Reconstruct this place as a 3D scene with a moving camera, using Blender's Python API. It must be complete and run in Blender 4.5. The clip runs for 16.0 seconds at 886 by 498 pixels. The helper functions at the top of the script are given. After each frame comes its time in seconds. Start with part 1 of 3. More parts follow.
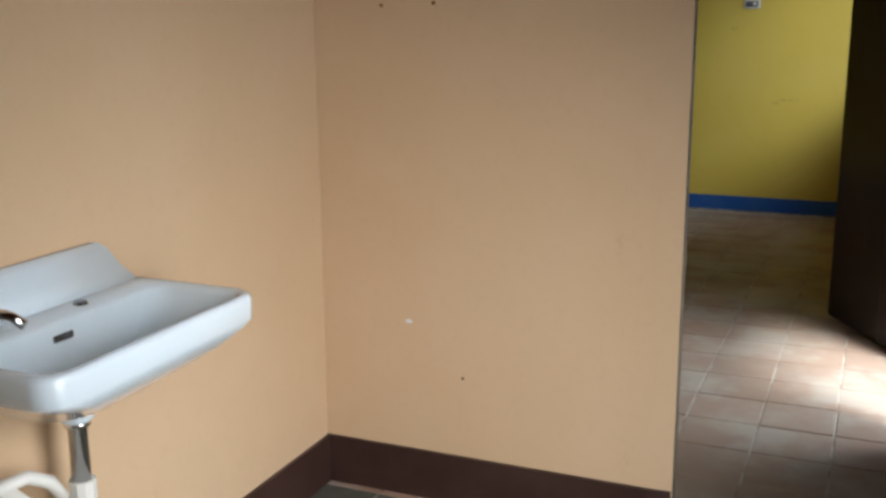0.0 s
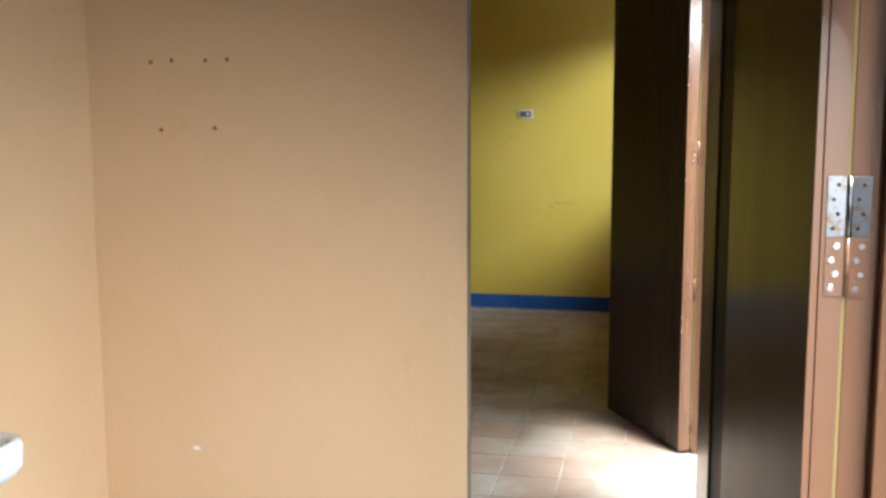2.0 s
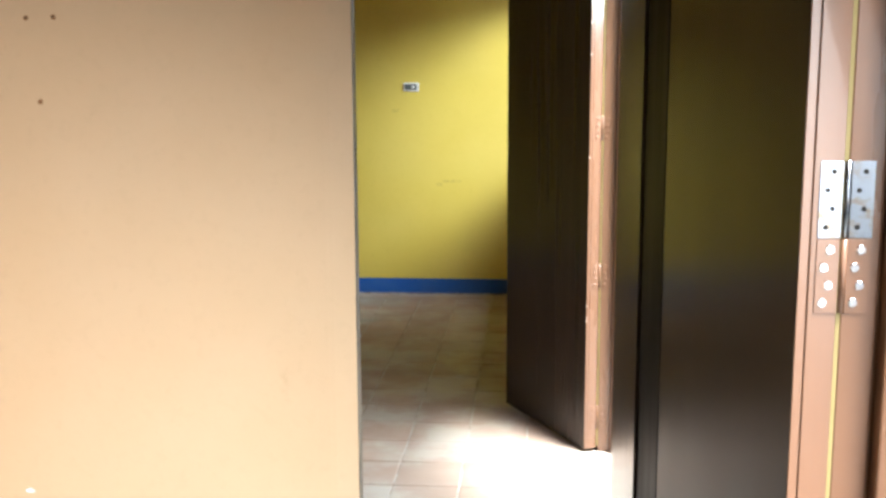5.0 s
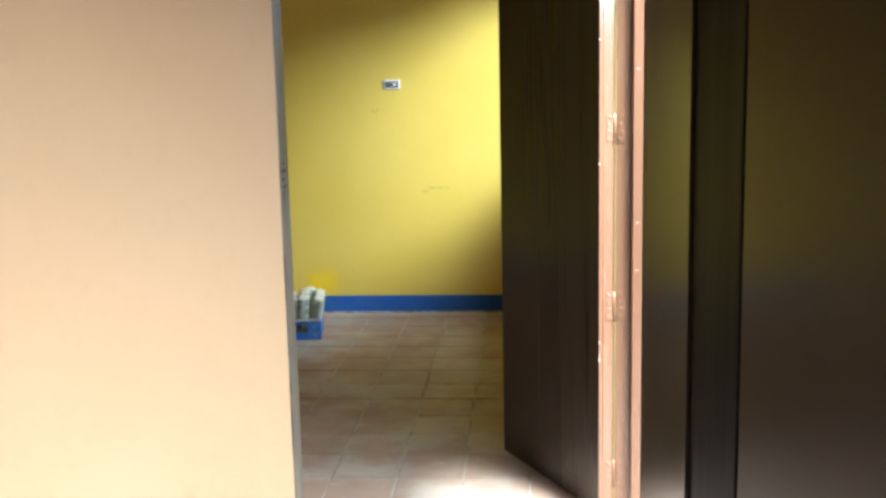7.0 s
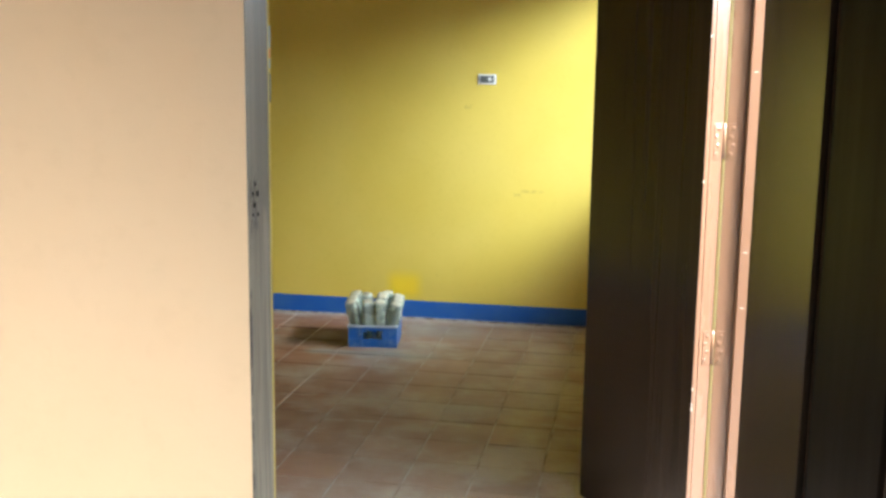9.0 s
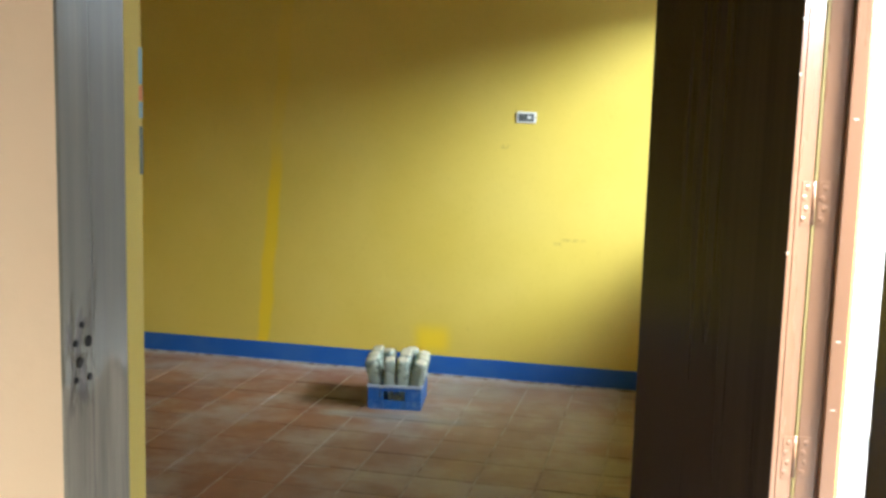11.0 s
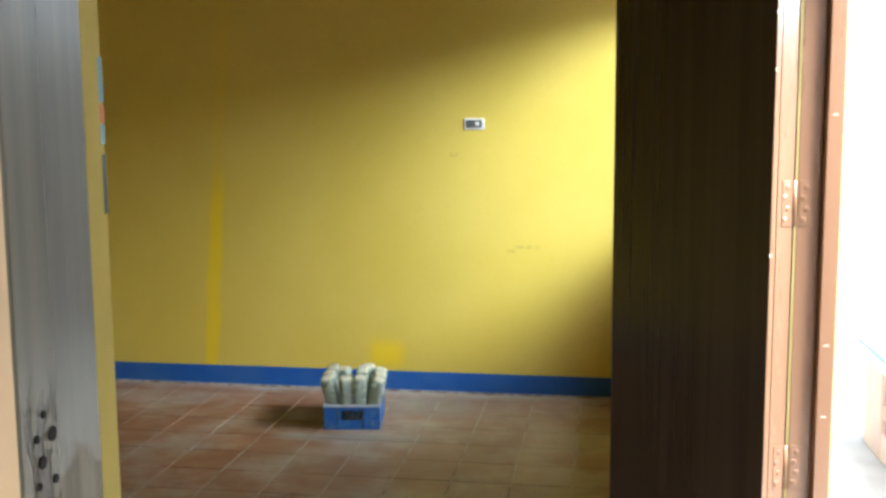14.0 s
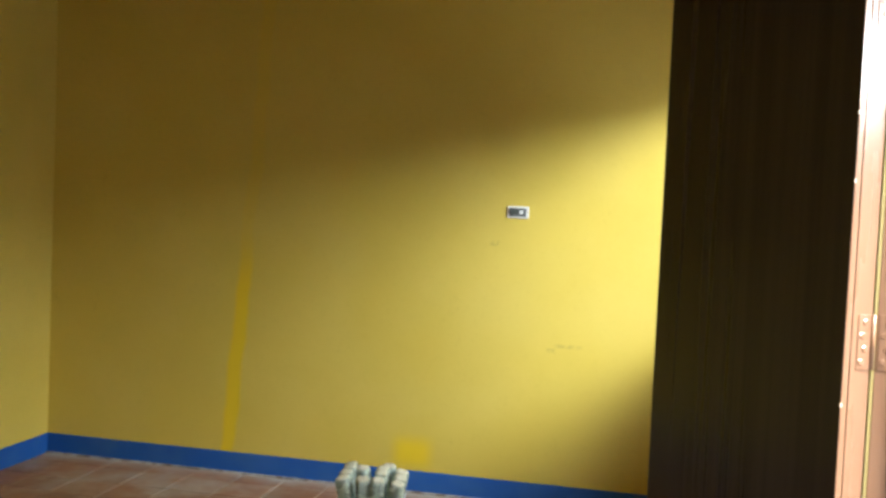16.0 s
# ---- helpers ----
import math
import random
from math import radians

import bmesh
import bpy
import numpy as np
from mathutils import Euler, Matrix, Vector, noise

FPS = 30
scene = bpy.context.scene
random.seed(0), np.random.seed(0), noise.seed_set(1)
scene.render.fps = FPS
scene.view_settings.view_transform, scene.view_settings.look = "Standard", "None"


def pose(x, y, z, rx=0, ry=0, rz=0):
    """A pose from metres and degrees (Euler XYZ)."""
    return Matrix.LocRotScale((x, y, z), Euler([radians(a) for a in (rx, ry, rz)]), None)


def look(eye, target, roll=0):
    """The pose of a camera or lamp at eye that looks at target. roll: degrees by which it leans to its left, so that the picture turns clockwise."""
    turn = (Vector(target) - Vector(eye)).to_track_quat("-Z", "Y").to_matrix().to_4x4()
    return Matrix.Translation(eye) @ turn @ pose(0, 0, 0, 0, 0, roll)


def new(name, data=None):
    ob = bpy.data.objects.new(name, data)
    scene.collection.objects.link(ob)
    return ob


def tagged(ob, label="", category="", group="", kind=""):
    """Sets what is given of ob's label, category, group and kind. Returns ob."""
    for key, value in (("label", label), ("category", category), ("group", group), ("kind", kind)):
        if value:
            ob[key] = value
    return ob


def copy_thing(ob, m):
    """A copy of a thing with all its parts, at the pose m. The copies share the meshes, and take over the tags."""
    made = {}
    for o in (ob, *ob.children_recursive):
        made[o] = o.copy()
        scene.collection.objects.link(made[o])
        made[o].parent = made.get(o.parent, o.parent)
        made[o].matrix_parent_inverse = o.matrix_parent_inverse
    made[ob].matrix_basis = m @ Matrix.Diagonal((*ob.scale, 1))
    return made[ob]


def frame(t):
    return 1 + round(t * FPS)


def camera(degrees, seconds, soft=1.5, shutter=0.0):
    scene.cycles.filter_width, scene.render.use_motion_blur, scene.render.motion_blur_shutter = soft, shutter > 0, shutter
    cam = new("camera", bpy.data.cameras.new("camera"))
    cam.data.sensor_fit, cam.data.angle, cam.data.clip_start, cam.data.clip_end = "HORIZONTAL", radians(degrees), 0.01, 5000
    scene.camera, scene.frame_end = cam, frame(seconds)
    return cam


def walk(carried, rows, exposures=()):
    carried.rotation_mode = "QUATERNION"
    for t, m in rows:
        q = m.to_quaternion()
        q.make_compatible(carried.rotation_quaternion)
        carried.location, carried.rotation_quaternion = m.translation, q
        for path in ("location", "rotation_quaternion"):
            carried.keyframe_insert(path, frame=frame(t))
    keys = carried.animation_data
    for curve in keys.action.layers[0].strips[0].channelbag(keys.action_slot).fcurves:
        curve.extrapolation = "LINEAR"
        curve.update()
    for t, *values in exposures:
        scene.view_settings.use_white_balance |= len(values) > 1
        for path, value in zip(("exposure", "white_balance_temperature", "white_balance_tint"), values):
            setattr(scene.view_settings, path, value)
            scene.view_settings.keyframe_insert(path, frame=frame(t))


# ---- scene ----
cam = camera(47.0, 16.0, soft=3.0)
PATH = [
    (0, (-0.230, -1.053, 1.434), (-0.999, 0.738, 0.986), -0.4),
    (0.5, (-0.257, -1.063, 1.414), (-0.893, 0.778, 0.960), 0.2),
    (1, (-0.215, -1.056, 1.461), (-0.731, 0.815, 0.979), 0.3),
    (1.5, (-0.206, -1.063, 1.484), (-0.628, 0.859, 1.131), 0.3),
    (2, (-0.204, -1.070, 1.505), (-0.599, 0.873, 1.240), -0.2),
    (2.5, (-0.207, -1.063, 1.520), (-0.591, 0.890, 1.324), -1.4),
    (3, (-0.209, -1.053, 1.522), (-0.568, 0.902, 1.301), -0.8),
    (3.5, (-0.233, -1.010, 1.517), (-0.532, 0.952, 1.272), -0.0),
    (4, (-0.284, -0.908, 1.514), (-0.493, 1.065, 1.263), 0.0),
    (4.2, (-0.305, -0.858, 1.513), (-0.470, 1.117, 1.247), -0.4),
    (6.4, (-0.253, -0.186, 1.463), (-0.431, 1.779, 1.131), 0.1),
    (7, (-0.310, 0.050, 1.484), (-0.464, 2.019, 1.166), -1.3),
    (7.5, (-0.292, 0.194, 1.550), (-0.583, 2.150, 1.251), 0.9),
    (8, (-0.216, 0.328, 1.495), (-0.567, 2.272, 1.183), 1.0),
    (8.2, (-0.212, 0.363, 1.491), (-0.570, 2.303, 1.161), 0.8),
    (10.3, (-0.329, 0.818, 1.500), (-0.689, 2.760, 1.188), 0.7),
    (10.5, (-0.319, 0.894, 1.506), (-0.728, 2.831, 1.218), 1.1),
    (11, (-0.306, 1.013, 1.513), (-0.745, 2.946, 1.246), 1.6),
    (11.5, (-0.312, 1.055, 1.518), (-0.756, 2.988, 1.262), 1.0),
    (12, (-0.319, 1.066, 1.517), (-0.755, 3.001, 1.257), 0.9),
    (12.5, (-0.322, 1.061, 1.518), (-0.778, 2.990, 1.249), 0.8),
    (13, (-0.330, 1.067, 1.518), (-0.788, 2.994, 1.244), 0.5),
    (13.5, (-0.357, 1.098, 1.516), (-0.763, 3.038, 1.247), 0.3),
    (14, (-0.395, 1.133, 1.515), (-0.720, 3.091, 1.264), -0.4),
    (14.5, (-0.406, 1.187, 1.522), (-0.684, 3.153, 1.281), -0.0),
    (15, (-0.383, 1.292, 1.532), (-0.700, 3.258, 1.343), 0.3),
    (15.5, (-0.368, 1.358, 1.546), (-0.748, 3.317, 1.413), 2.0),
    (16, (-0.362, 1.498, 1.558), (-0.799, 3.446, 1.455), 2.5),
]
EXPOSURES = [(t, stops, kelvin, tint) for t, stops, kelvin, tint in (
    (0, 0.65, 6100, 9), (0.5, 0.73, 6100, 9), (1, 0.83, 6050, 8), (1.5, 1.0, 6050, 8), (2, 1.25, 6150, 9), (2.5, 1.45, 6300, 9), (3, 1.6, 6300, 9),
    (4.2, 1.82, 6050, 7), (6.5, 2.15, 5700, 6), (8.2, 2.3, 5800, 5), (10.4, 2.32, 5800, 3), (13, 2.28, 5850, 3), (14.5, 2.2, 5850, 4), (16, 2.08, 6150, 5))]
walk(cam, [(t, look(e, g, r)) for t, e, g, r in PATH], EXPOSURES)

# ---- world, sun, exposure ----
SUN_EL, SUN_AZ = 68.0, 130.0   # degrees; azimuth from +y towards +x
world = bpy.data.worlds.new("sky")
scene.world = world
world.use_nodes = True
wn, wl = world.node_tree.nodes, world.node_tree.links
sky = wn.new("ShaderNodeTexSky")
sky.sky_type, sky.sun_disc = "NISHITA", False
sky.sun_elevation, sky.sun_rotation = radians(SUN_EL), radians(SUN_AZ)
sky.air_density, sky.dust_density = 1.0, 4.0
grey = wn.new("ShaderNodeHueSaturation")
grey.inputs["Saturation"].default_value = 0.6
wl.new(sky.outputs[0], grey.inputs["Color"])
wl.new(grey.outputs[0], wn["Background"].inputs["Color"])
wn["Background"].inputs["Strength"].default_value = 0.15
sun = new("sun", bpy.data.lights.new("sun", "SUN"))
sun.data.energy, sun.data.angle, sun.data.color = 4.2, radians(12), (1.0, 0.96, 0.9)
sun.matrix_world = look((0, 0, 0), (-math.sin(radians(SUN_AZ)) * math.cos(radians(SUN_EL)),
                                    -math.cos(radians(SUN_AZ)) * math.cos(radians(SUN_EL)),
                                    -math.sin(radians(SUN_EL))))


def opening_lamp(name, at, towards, w, h, watts, spread, color):
    """A lamp before an opening of the street wall that stands in for the sky's light through it."""
    lamp = new(name, bpy.data.lights.new(name, "AREA"))
    lamp.data.shape, lamp.data.size, lamp.data.size_y = "RECTANGLE", w, h
    lamp.data.energy, lamp.data.spread, lamp.data.color = watts, radians(spread), color
    lamp.matrix_world = look(at, Vector(at) + Vector(towards))
    return lamp


opening_lamp("window_light", (2.4, 4.15, 3.2), (-0.75, 0.42, -0.52), 3.4, 1.1, 62.0, 120, (0.93, 0.97, 1.0))
opening_lamp("entry_light", (0.75, 2.98, 1.95), (-0.66, 0.0, -0.75), 0.86, 0.24, 11.0, 160, (0.95, 0.98, 1.0))
opening_lamp("door_light", (0.28, -0.06, 1.0), (-0.80, 0.47, -0.48), 0.8, 1.5, 12.4, 102, (1.0, 0.98, 0.96))


# ---- materials ----
def material(name, color, rough=0.6, metal=0.0, spec=0.5):
    m = bpy.data.materials.new(name)
    m.use_nodes = True
    b = m.node_tree.nodes["Principled BSDF"]
    b.inputs["Base Color"].default_value = (*color, 1)
    b.inputs["Roughness"].default_value = rough
    b.inputs["Metallic"].default_value = metal
    b.inputs["Specular IOR Level"].default_value = spec
    return m, b


class Nodes:
    """Short forms for the nodes of one material."""

    def __init__(self, m):
        self.n, self.l = m.node_tree.nodes, m.node_tree.links
        self.b = self.n["Principled BSDF"]

    def put(self, socket, value):
        if hasattr(value, "is_output"):
            self.l.new(value, socket)
        elif isinstance(value, tuple) and len(value) == 3 and socket.type == "RGBA":
            socket.default_value = (*value, 1)
        else:
            socket.default_value = value

    def place(self, scale=(1, 1, 1)):
        g = self.n.new("ShaderNodeNewGeometry")
        v = self.n.new("ShaderNodeVectorMath")
        v.operation = "MULTIPLY"
        v.inputs[1].default_value = scale
        self.l.new(g.outputs["Position"], v.inputs[0])
        return v.outputs[0]

    def axes(self):
        g = self.n.new("ShaderNodeNewGeometry")
        s = self.n.new("ShaderNodeSeparateXYZ")
        self.l.new(g.outputs["Position"], s.inputs[0])
        return s.outputs[0], s.outputs[1], s.outputs[2]

    def noise(self, scale, detail=4, stretch=(1, 1, 1), rough=0.55):
        t = self.n.new("ShaderNodeTexNoise")
        t.inputs["Scale"].default_value = scale
        t.inputs["Detail"].default_value = detail
        t.inputs["Roughness"].default_value = rough
        self.l.new(self.place(stretch), t.inputs["Vector"])
        return t.outputs["Fac"]

    def math(self, op, a, b=0.0, c=0.0):
        t = self.n.new("ShaderNodeMath")
        t.operation = op
        for s, v in zip(t.inputs, (a, b, c)):
            self.put(s, v)
        return t.outputs[0]

    def span(self, v, lo, hi, a=0.0, b=1.0):
        t = self.n.new("ShaderNodeMapRange")
        t.interpolation_type = "SMOOTHSTEP"
        for s, x in zip(t.inputs[:5], (v, lo, hi, a, b)):
            self.put(s, x)
        return t.outputs[0]

    def near(self, v, mid, half, soft):
        """1 where v lies within half of mid, falling to 0 over soft."""
        d = self.math("ABSOLUTE", self.math("SUBTRACT", v, mid))
        return self.span(d, half, half + soft, 1.0, 0.0)

    def mix(self, f, a, b):
        t = self.n.new("ShaderNodeMix")
        t.data_type = "RGBA"
        self.put(t.inputs[0], f)
        self.put(t.inputs[6], a)
        self.put(t.inputs[7], b)
        return t.outputs[2]

    def bump(self, h, strength=0.2, dist=0.01):
        t = self.n.new("ShaderNodeBump")
        t.inputs["Strength"].default_value = strength
        t.inputs["Distance"].default_value = dist
        self.l.new(h, t.inputs["Height"])
        self.l.new(t.outputs[0], self.b.inputs["Normal"])

    def rand(self):
        return self.n.new("ShaderNodeObjectInfo").outputs["Random"]


def plaster(name, base, worn, dirt, rough=0.55):
    """Oil-painted plaster: slow blotches, fine trowel relief, scuffs low on the wall."""
    m, b = material(name, base, rough, spec=0.35)
    k = Nodes(m)
    blotch = k.span(k.noise(1.6, 5), 0.35, 0.7)
    fine = k.noise(38, 5)
    c = k.mix(blotch, base, worn)
    scuff = k.math("MULTIPLY", k.span(k.noise(6.5, 7, (1, 1, 0.6), 0.7), 0.62, 0.78), 0.45)
    c = k.mix(scuff, c, dirt)
    c = k.mix(k.math("MULTIPLY", k.span(fine, 0.5, 0.75), 0.10), c, dirt)
    k.put(b.inputs["Base Color"], c)
    k.put(b.inputs["Roughness"], k.span(k.noise(4, 4), 0.3, 0.7, rough - 0.08, rough + 0.12))
    h = k.math("ADD", k.math("MULTIPLY", k.noise(7, 4), 0.8), k.math("MULTIPLY", k.noise(90, 3), 0.25))
    k.bump(h, 0.22, 0.006)
    return m, k, c


peach, _, _ = plaster("peach_paint", (0.61, 0.435, 0.265), (0.64, 0.465, 0.295), (0.45, 0.305, 0.17))
yellow, ky, cy = plaster("yellow_paint", (0.645, 0.49, 0.085), (0.68, 0.525, 0.108), (0.51, 0.37, 0.06))
# the fresh-paint run, the touched-up patch and the rubbed marks of the far wall
ax, ay, az = ky.axes()
far = ky.span(ay, 6.55, 6.63)
wob = ky.math("MULTIPLY", ky.math("SUBTRACT", ky.noise(3.2, 3), 0.5), 0.07)
run = ky.near(ky.math("ADD", ky.math("ADD", ax, ky.math("MULTIPLY", az, -0.065)), wob), -2.683, 0.022, 0.03)
run = ky.math("MULTIPLY", run, ky.span(az, 1.0, 1.35, 1.0, 0.25))
patch = ky.math("MULTIPLY", ky.near(ax, -1.635, 0.050, 0.09), ky.near(az, 0.205, 0.020, 0.10))
fresh = ky.math("MULTIPLY", ky.math("MAXIMUM", run, patch), ky.math("MULTIPLY", far, 0.85))
cy = ky.mix(fresh, cy, (0.78, 0.55, 0.006))
rub = ky.math("MAXIMUM",
              ky.math("MULTIPLY", ky.near(ax, -0.845, 0.05, 0.03), ky.near(az, 0.824, 0.003, 0.012)),
              ky.math("MAXIMUM",
                      ky.math("MULTIPLY", ky.near(ax, -0.93, 0.014, 0.02), ky.near(az, 0.797, 0.006, 0.012)),
                      ky.math("MULTIPLY", ky.near(ax, -1.245, 0.014, 0.02), ky.near(az, 1.33, 0.006, 0.012))))
rub = ky.math("MULTIPLY", ky.math("MULTIPLY", rub, far), ky.span(ky.noise(40, 3), 0.35, 0.6, 0.0, 0.36))
cy = ky.mix(rub, cy, (0.30, 0.22, 0.06))
ky.put(ky.b.inputs["Base Color"], cy)

white_plaster, _, _ = plaster("white_paint", (0.78, 0.77, 0.74), (0.80, 0.79, 0.77), (0.62, 0.60, 0.56))


def band_paint(name, base, worn, rough):
    m, b = material(name, base, rough)
    k = Nodes(m)
    c = k.mix(k.span(k.noise(5, 6), 0.4, 0.72), base, worn)
    k.put(b.inputs["Base Color"], c)
    k.bump(k.noise(60, 3), 0.15, 0.004)
    return m


blue_paint = band_paint("blue_paint", (0.010, 0.092, 0.37), (0.028, 0.115, 0.37), 0.45)
brown_band = band_paint("brown_band_paint", (0.035, 0.014, 0.010), (0.05, 0.024, 0.018), 0.5)


def gloss_wood(name, dark, light, rough, grain=1.0, coat=0.0, relief=0.05):
    """Brush-painted or varnished wood with upright grain."""
    m, b = material(name, dark, rough)
    k = Nodes(m)
    g = k.noise(22, 4, (1, 1, 0.02), 0.55)
    g2 = k.noise(120, 2, (1, 1, 0.012), 0.5)
    f = k.math("ADD", k.math("MULTIPLY", k.span(g, 0.35, 0.68), 0.7 * grain), k.math("MULTIPLY", k.span(g2, 0.4, 0.7), 0.18 * grain))
    c = k.mix(f, dark, light)
    k.put(b.inputs["Base Color"], c)
    k.put(b.inputs["Roughness"], k.span(k.noise(9, 5, (1, 1, 0.15)), 0.3, 0.7, rough * 0.92, rough * 1.12))
    if relief:
        k.bump(k.math("ADD", g, k.math("MULTIPLY", g2, 0.5)), relief, 0.002)
    b.inputs["Coat Weight"].default_value = coat
    b.inputs["Coat Roughness"].default_value = 0.05
    return m


veneer = gloss_wood("dark_veneer", (0.026, 0.019, 0.015), (0.040, 0.029, 0.023), 0.24, 1.0, relief=0.0)
veneer.node_tree.nodes["Principled BSDF"].inputs["Specular IOR Level"].default_value = 0.32
black_gloss = gloss_wood("black_gloss_paint", (0.007, 0.006, 0.007), (0.010, 0.009, 0.009), 0.5, relief=0.0)
black_gloss.node_tree.nodes["Principled BSDF"].inputs["Specular IOR Level"].default_value = 0.05
brown_gloss = gloss_wood("brown_gloss_paint", (0.175, 0.088, 0.048), (0.20, 0.103, 0.056), 0.28, 0.5, coat=0.2)
jamb_paint = gloss_wood("worn_brown_gloss", (0.095, 0.08, 0.05), (0.20, 0.17, 0.11), 0.30, 1.0, coat=0.0)

kj = Nodes(jamb_paint)
jx, jy_, jz = kj.axes()
paint_c = kj.b.inputs["Base Color"].links[0].from_socket
line = kj.math("ADD", jz, kj.math("MULTIPLY", kj.math("SUBTRACT", kj.noise(14, 5), 0.5), 0.12))
bare = kj.span(line, 1.33, 1.35, 1.0, 0.0)
fibre = kj.span(kj.noise(60, 5, (1, 1, 0.05), 0.6), 0.35, 0.7)
jc = kj.mix(kj.math("MULTIPLY", bare, 0.85), paint_c, kj.mix(fibre, (0.15, 0.12, 0.08), (0.32, 0.265, 0.19)))
scar = kj.math("MULTIPLY", kj.near(jz, 1.350, 0.018, 0.03), kj.span(kj.noise(85, 4, (1, 1, 0.35), 0.6), 0.47, 0.58))
scar = kj.math("MULTIPLY", scar, kj.near(jy_, 1.586, 0.012, 0.008))
chipd = kj.math("MULTIPLY", kj.near(jy_, 1.566, 0.004, 0.004), kj.math("MULTIPLY", bare, kj.span(kj.noise(40, 4, (1, 1, 0.4)), 0.5, 0.6)))
jc = kj.mix(kj.math("MAXIMUM", kj.math("MULTIPLY", scar, 0.85), chipd), jc, (0.045, 0.03, 0.022))
kj.put(kj.b.inputs["Base Color"], jc)
kj.put(kj.b.inputs["Roughness"], kj.span(bare, 0.0, 1.0, 0.28, 0.55))
kj.bump(kj.math("SUBTRACT", kj.noise(70, 4, (1, 1, 0.08)), kj.math("MULTIPLY", scar, 0.8)), 0.25, 0.002)
# Brown for unseen ceiling and overhang, picked to darken and warm bounced light.
unseen_brown = gloss_wood("unseen_brown", (0.15, 0.055, 0.014), (0.21, 0.085, 0.024), 0.6, 0.8)
tile_clay, bt = material("clay_tile", (0.30, 0.11, 0.055), 0.5, spec=0.28)
kt = Nodes(tile_clay)
ct = kt.mix(kt.rand(), (0.22, 0.085, 0.036), (0.29, 0.118, 0.052))
ct = kt.mix(kt.math("MULTIPLY", kt.span(kt.noise(9, 6), 0.45, 0.75), 0.6), ct, (0.19, 0.085, 0.048))
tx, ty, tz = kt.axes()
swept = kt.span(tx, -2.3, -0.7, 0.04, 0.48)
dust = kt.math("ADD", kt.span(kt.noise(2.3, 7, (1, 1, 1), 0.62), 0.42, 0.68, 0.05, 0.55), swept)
streak = kt.span(kt.noise(5.0, 6, (0.5, 2.2, 1), 0.6), 0.60, 0.72, 0.0, 0.45)
edge = kt.span(ty, 6.50, 6.64, 0.0, 0.6)
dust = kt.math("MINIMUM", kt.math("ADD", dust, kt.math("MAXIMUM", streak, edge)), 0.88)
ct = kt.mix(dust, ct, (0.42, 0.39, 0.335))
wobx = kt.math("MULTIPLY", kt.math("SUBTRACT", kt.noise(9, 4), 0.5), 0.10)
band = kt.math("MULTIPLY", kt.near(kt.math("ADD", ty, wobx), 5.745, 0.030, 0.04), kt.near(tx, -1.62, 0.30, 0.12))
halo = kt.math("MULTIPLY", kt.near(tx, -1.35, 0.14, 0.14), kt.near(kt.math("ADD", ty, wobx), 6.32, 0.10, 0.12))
# darker brown patch on the tiles just left of the crate
dark_patch = kt.math("MULTIPLY", kt.near(kt.math("ADD", tx, wobx), -1.99, 0.10, 0.16), kt.near(ty, 6.05, 0.14, 0.14))
ct = kt.mix(kt.math("MULTIPLY", dark_patch, 0.75), ct, (0.055, 0.026, 0.014))
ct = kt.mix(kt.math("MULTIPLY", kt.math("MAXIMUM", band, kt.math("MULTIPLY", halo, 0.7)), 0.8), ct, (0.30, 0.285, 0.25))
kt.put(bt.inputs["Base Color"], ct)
kt.put(bt.inputs["Roughness"], kt.span(kt.noise(5, 5), 0.3, 0.7, 0.38, 0.62))
kt.bump(kt.noise(30, 5), 0.18, 0.003)

grout, bg = material("grout", (0.42, 0.38, 0.33), 0.9)
kg = Nodes(grout)
kg.put(bg.inputs["Base Color"], kg.mix(kg.span(kg.noise(7, 6), 0.4, 0.7), (0.44, 0.41, 0.36), (0.26, 0.19, 0.14)))
kg.bump(kg.noise(120, 3), 0.4, 0.003)

grout_pale, bgp = material("pale_mortar", (0.42, 0.40, 0.35), 0.9)
kgp = Nodes(grout_pale)
kgp.put(bgp.inputs["Base Color"], kgp.mix(kgp.span(kgp.noise(16, 5), 0.42, 0.62), (0.40, 0.385, 0.345), (0.17, 0.12, 0.085)))
concrete, bc = material("yard_concrete", (0.5, 0.49, 0.46), 0.85)
kc = Nodes(concrete)
kc.put(bc.inputs["Base Color"], kc.mix(kc.span(kc.noise(1.5, 7), 0.35, 0.7), (0.40, 0.39, 0.37), (0.30, 0.29, 0.27)))
kc.bump(kc.noise(50, 4), 0.3, 0.005)

cement, bcm = material("grey_cement_tile", (0.10, 0.10, 0.085), 0.6)
kcm = Nodes(cement)
kcm.put(bcm.inputs["Base Color"], kcm.mix(kcm.span(kcm.noise(6, 6), 0.4, 0.7), (0.075, 0.075, 0.06), (0.15, 0.15, 0.125)))
kcm.bump(kcm.noise(45, 4), 0.2, 0.003)
ceramic, bce = material("white_ceramic", (0.70, 0.79, 0.84), 0.12)
bce.inputs["Coat Weight"].default_value = 0.5
chrome, _ = material("chrome", (0.75, 0.76, 0.78), 0.16, 1.0)
steel, bst = material("zinc_steel", (0.42, 0.43, 0.46), 0.22, 1.0)
ks = Nodes(steel)
ks.put(bst.inputs["Base Color"], ks.mix(ks.span(ks.noise(60, 4), 0.45, 0.7), (0.24, 0.26, 0.29), (0.20, 0.155, 0.10)))
pvc, _ = material("white_pvc", (0.75, 0.74, 0.68), 0.35)
plate_white, _ = material("white_plastic", (0.78, 0.78, 0.75), 0.35)
